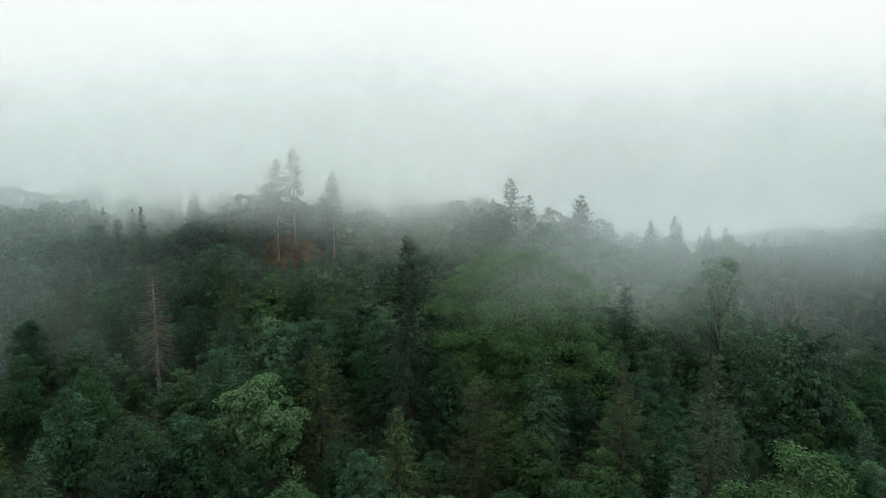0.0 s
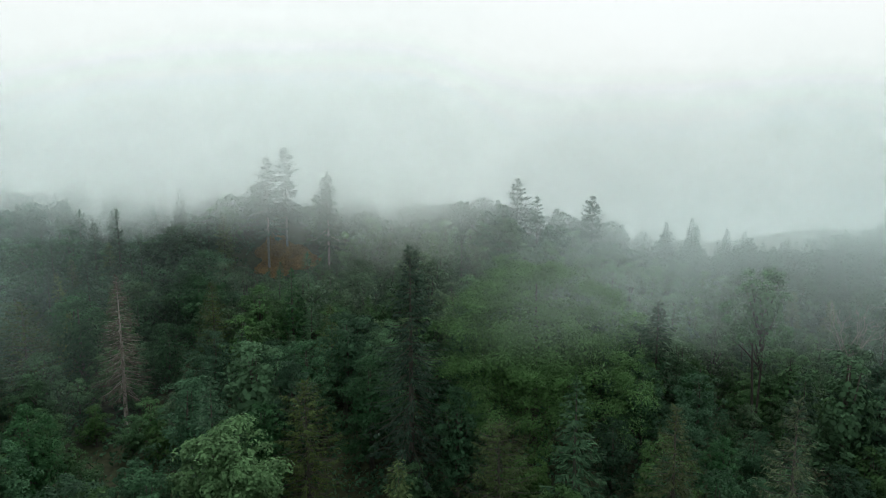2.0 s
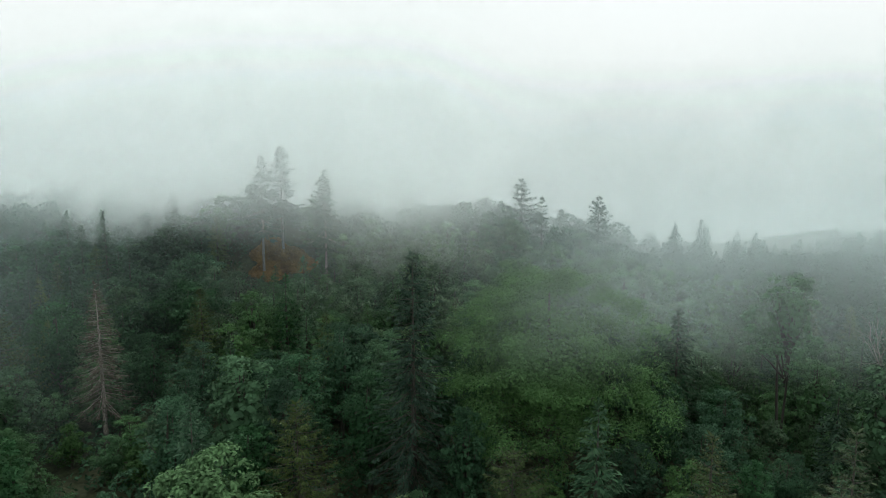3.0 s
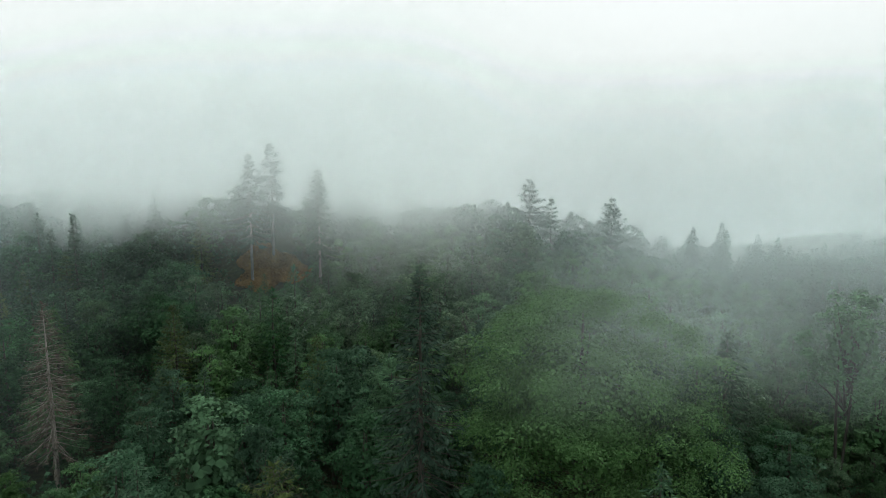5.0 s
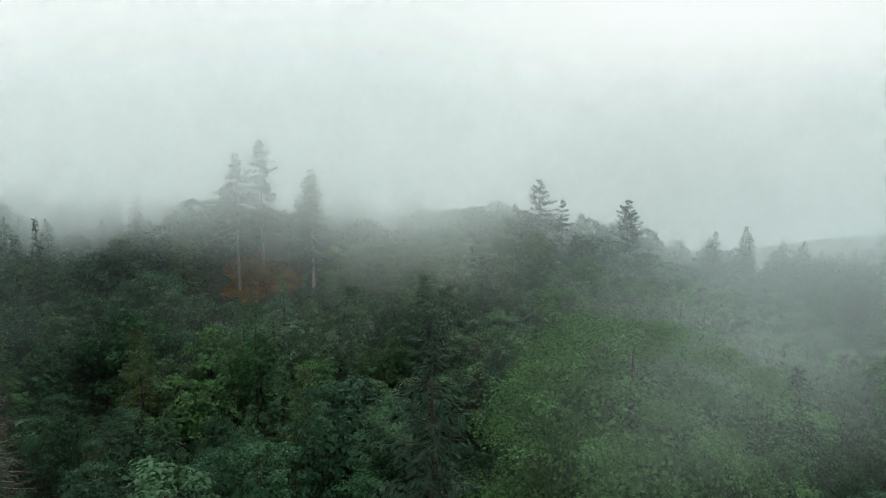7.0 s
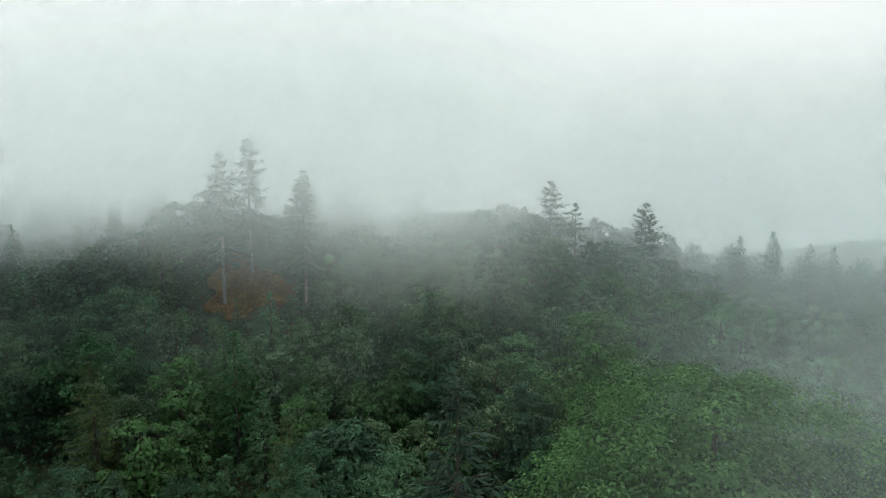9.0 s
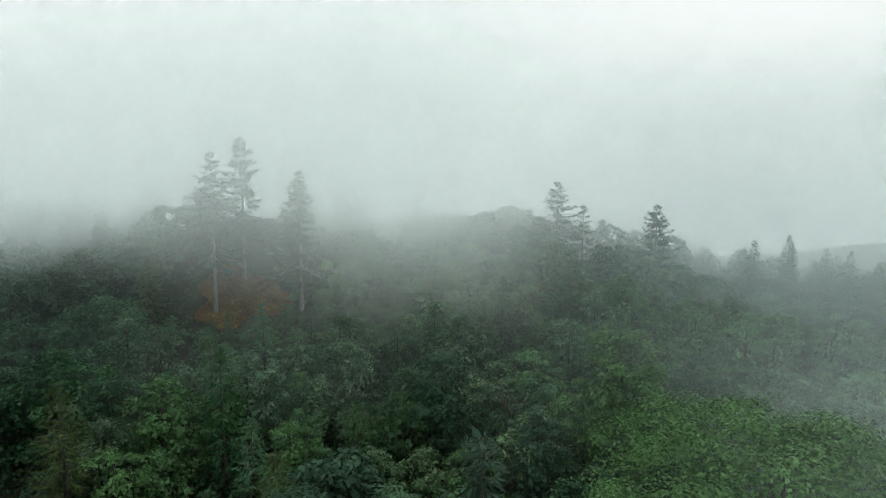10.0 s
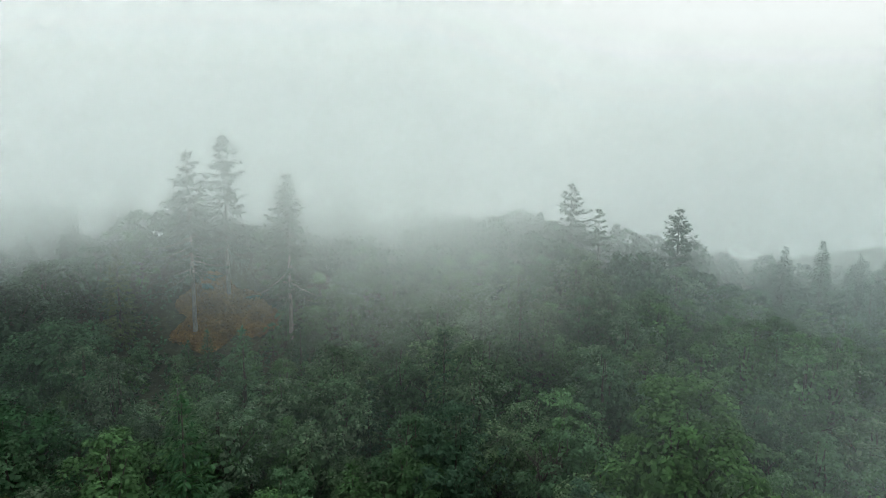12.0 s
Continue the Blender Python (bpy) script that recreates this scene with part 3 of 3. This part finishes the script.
dry_patch("bracken", "rust-brown withered bracken in a small clearing", "bracken", 33, 15000, -32, 135, 6.5, 5.5, FERN, 0.24)
dry_patch("dry_grass", "tan dry grass on a small open patch", "grass", 34, 6000, 38, 117, 4.2, 4.6, GRASS, 0.2)


def far_woods():
    """The woods behind the ridge, all in one: conifer and round crowns that only show through mist."""
    rng = np.random.default_rng(41)
    quads = []
    for i in range(360):
        y = rng.uniform(143, 182) if i < 260 else rng.uniform(182, 204)
        x = rng.uniform(-0.8, 0.8) * y
        if x * x + y * y > 268 ** 2:
            continue
        if not free(x, y, 0.5):
            continue
        h, r, cone = rng.uniform(6, 9.5), rng.uniform(2.6, 4.2), rng.random() < 0.3
        h *= 0.6 if (26 < x < 75 and y < 182) or (-58 < x < -24 and y < 168) else 1.0
        k = 380 if i < 260 else 220
        u, a = rng.uniform(0, 1, k), rng.uniform(0, 6.28, k)
        rr = r * ((1 - u) * 0.9 + 0.08 if cone else np.sqrt(np.clip(1 - (2 * u - 1) ** 2, 0, 1))) * rng.uniform(0.7, 1.1, k)
        p = np.stack([x + np.cos(a) * rr, y + np.sin(a) * rr, gz(x, y) + h * (0.12 + 0.88 * u)], 1)
        quads.append(leaves_at(rng, p, np.stack([np.cos(a), np.sin(a), 0.5 + 0 * a], 1), 0.62 if i < 260 else 0.95))
    tagged(new("far_woods", quad_mesh("far_woods", np.concatenate(quads), LEAF_DARK)), "dark mixed woods fading into the mist", "woods", kind="stuff")


far_woods()


# ---- mist ----
def veil(y, dense, low, high, left=-400.0, right=400.0, soft=25.0, ragged=14.0, grain=0.025, thin_from=44.0, thin_to=100.0, wave=3.0, even=0.55, tint=(0.74, 0.855, 0.835)):
    m = mist_material("mist", dense, low, high, thin_from, thin_to, left, right, soft, ragged, grain, even, tint)
    x0, x1 = max(left - 12, -420.0), min(right + 12, 420.0)
    if y > 180:
        x0, x1 = -1.1 * y - 60, 1.1 * y + 60
    z0, z1 = low - ragged * 0.5, thin_to + 2
    k = 48
    v, f = [], []
    for i in range(k + 1):
        x = x0 + (x1 - x0) * i / k
        yy = y + wave * math.sin(x * 0.07 + 2 * y)
        v += [(x, yy, z0), (x, yy + 0.6 * wave, z1)]
        if i:
            f.append((2 * i - 2, 2 * i, 2 * i + 1, 2 * i - 1))
    me = bpy.data.meshes.new("mist_bank")
    me.from_pydata(v, [], f)
    me.polygons.foreach_set("use_smooth", [True] * len(f))
    me.materials.append(m)
    tagged(new("mist_bank", me), "thin drifting veil of grey-white mist over the trees", "mist", "veils of mist", "stuff")


# y, density, height where it begins and where it is full, left and right ends
VEILS = [(y, 0.135, 27.5 - 0.12 * (y - 96), 42 - 0.12 * (y - 96), -68, 26 - 0.5 * (y - 96)) for y in (96, 102, 107, 112, 116, 120, 124)]  # before the tall spruces
VEILS += [(y, 0.14, 21.5 - 0.2 * (y - 140), 37 - 0.2 * (y - 140), -100, 14) for y in (140, 143, 146, 149, 152, 155, 158, 161)]  # behind them
VEILS += [(166, 0.13, 12, 32)] + [(y, 0.14, 6 - 0.4 * (y - 174), 28 - 0.2 * (y - 174)) for y in (174, 177, 180, 184, 188, 193, 198, 204, 210, 217)]  # on and behind the ridge
VEILS += [(100, 0.03, 8, 24), (135, 0.08, 10, 26)]  # low haze
VEILS += [(92, 0.03, 12, 29, -140, -34), (126, 0.08, 15, 30, -140, -46), (71, 0.07, 6, 18, -100, -22), (81, 0.06, 6, 20, -110, -34), (128, 0.10, 12, 28, 36, 150), (134, 0.12, 10, 26, 36, 150)]
for row in VEILS:
    high = row[1] > 0.12
    veil(*row, soft=34.0, wave=1.0, thin_from=46.0, thin_to=72.0, tint=(0.805, 0.87, 0.845) if high else (0.70, 0.85, 0.825))
for y in (110, 114, 118):  # the bright patch above the thicket
    veil(y, 0.12, 18, 31, -30, 15, soft=22, thin_from=36, thin_to=62, tint=(0.83, 0.89, 0.835))
for y, dense, left in ((88, 0.08, -4), (130, 0.11, 14), (150, 0.14, 30)):  # wisps over the falling slope
    veil(y, dense, 9, 22, left, 0.95 * y, thin_from=26, thin_to=46, soft=26, wave=1.0)
veil(60.4, 0.085, 22, 31, -3, 48, thin_from=33, thin_to=38.6, soft=14, ragged=9.0, grain=0.05, wave=0.0)  # the wisp before the broad bright tree
veil(85, 0.11, 16, 27, -4, 50, thin_from=30, thin_to=40, soft=20, ragged=9.0, grain=0.05, wave=1.0, even=0.2)


def cloud_backdrop():
    """The bright cloud far behind the ridge: a plain curved sheet that glows by itself, painted greyer towards the
    ground.
    """
    m, n, l, out = nodes_of("glowing_cloud")
    geo, sep, no = n.new("ShaderNodeNewGeometry"), n.new("ShaderNodeSeparateXYZ"), n.new("ShaderNodeTexNoise")
    l.new(geo.outputs["Position"], sep.inputs[0])
    l.new(geo.outputs["Position"], no.inputs["Vector"])
    no.inputs["Scale"].default_value, no.inputs["Detail"].default_value = 0.008, 1.0
    wob, add, rng_ = n.new("ShaderNodeMath"), n.new("ShaderNodeMath"), n.new("ShaderNodeMapRange")
    wob.operation = "MULTIPLY"
    wob.inputs[1].default_value = 40.0
    l.new(no.outputs[0], wob.inputs[0])
    l.new(wob.outputs[0], add.inputs[0])
    l.new(sep.outputs[2], add.inputs[1])
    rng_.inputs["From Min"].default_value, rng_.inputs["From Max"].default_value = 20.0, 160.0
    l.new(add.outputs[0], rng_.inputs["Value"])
    # cloud brightness and horizon haze painted into the glow, darker low down
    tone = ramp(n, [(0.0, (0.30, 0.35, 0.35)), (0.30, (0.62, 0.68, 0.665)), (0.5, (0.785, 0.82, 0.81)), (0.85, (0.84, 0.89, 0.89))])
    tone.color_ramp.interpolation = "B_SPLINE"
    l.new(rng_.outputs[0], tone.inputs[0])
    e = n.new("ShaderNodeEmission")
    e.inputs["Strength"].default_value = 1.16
    l.new(tone.outputs[0], e.inputs["Color"])
    l.new(e.outputs[0], out.inputs[0])
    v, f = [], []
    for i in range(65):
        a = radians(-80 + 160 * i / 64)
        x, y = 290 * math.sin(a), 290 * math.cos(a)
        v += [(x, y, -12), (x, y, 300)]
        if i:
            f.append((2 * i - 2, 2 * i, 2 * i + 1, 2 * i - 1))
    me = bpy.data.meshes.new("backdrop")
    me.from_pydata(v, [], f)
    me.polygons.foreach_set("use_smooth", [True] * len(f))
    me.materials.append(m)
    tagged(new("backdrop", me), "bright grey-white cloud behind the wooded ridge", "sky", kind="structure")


cloud_backdrop()
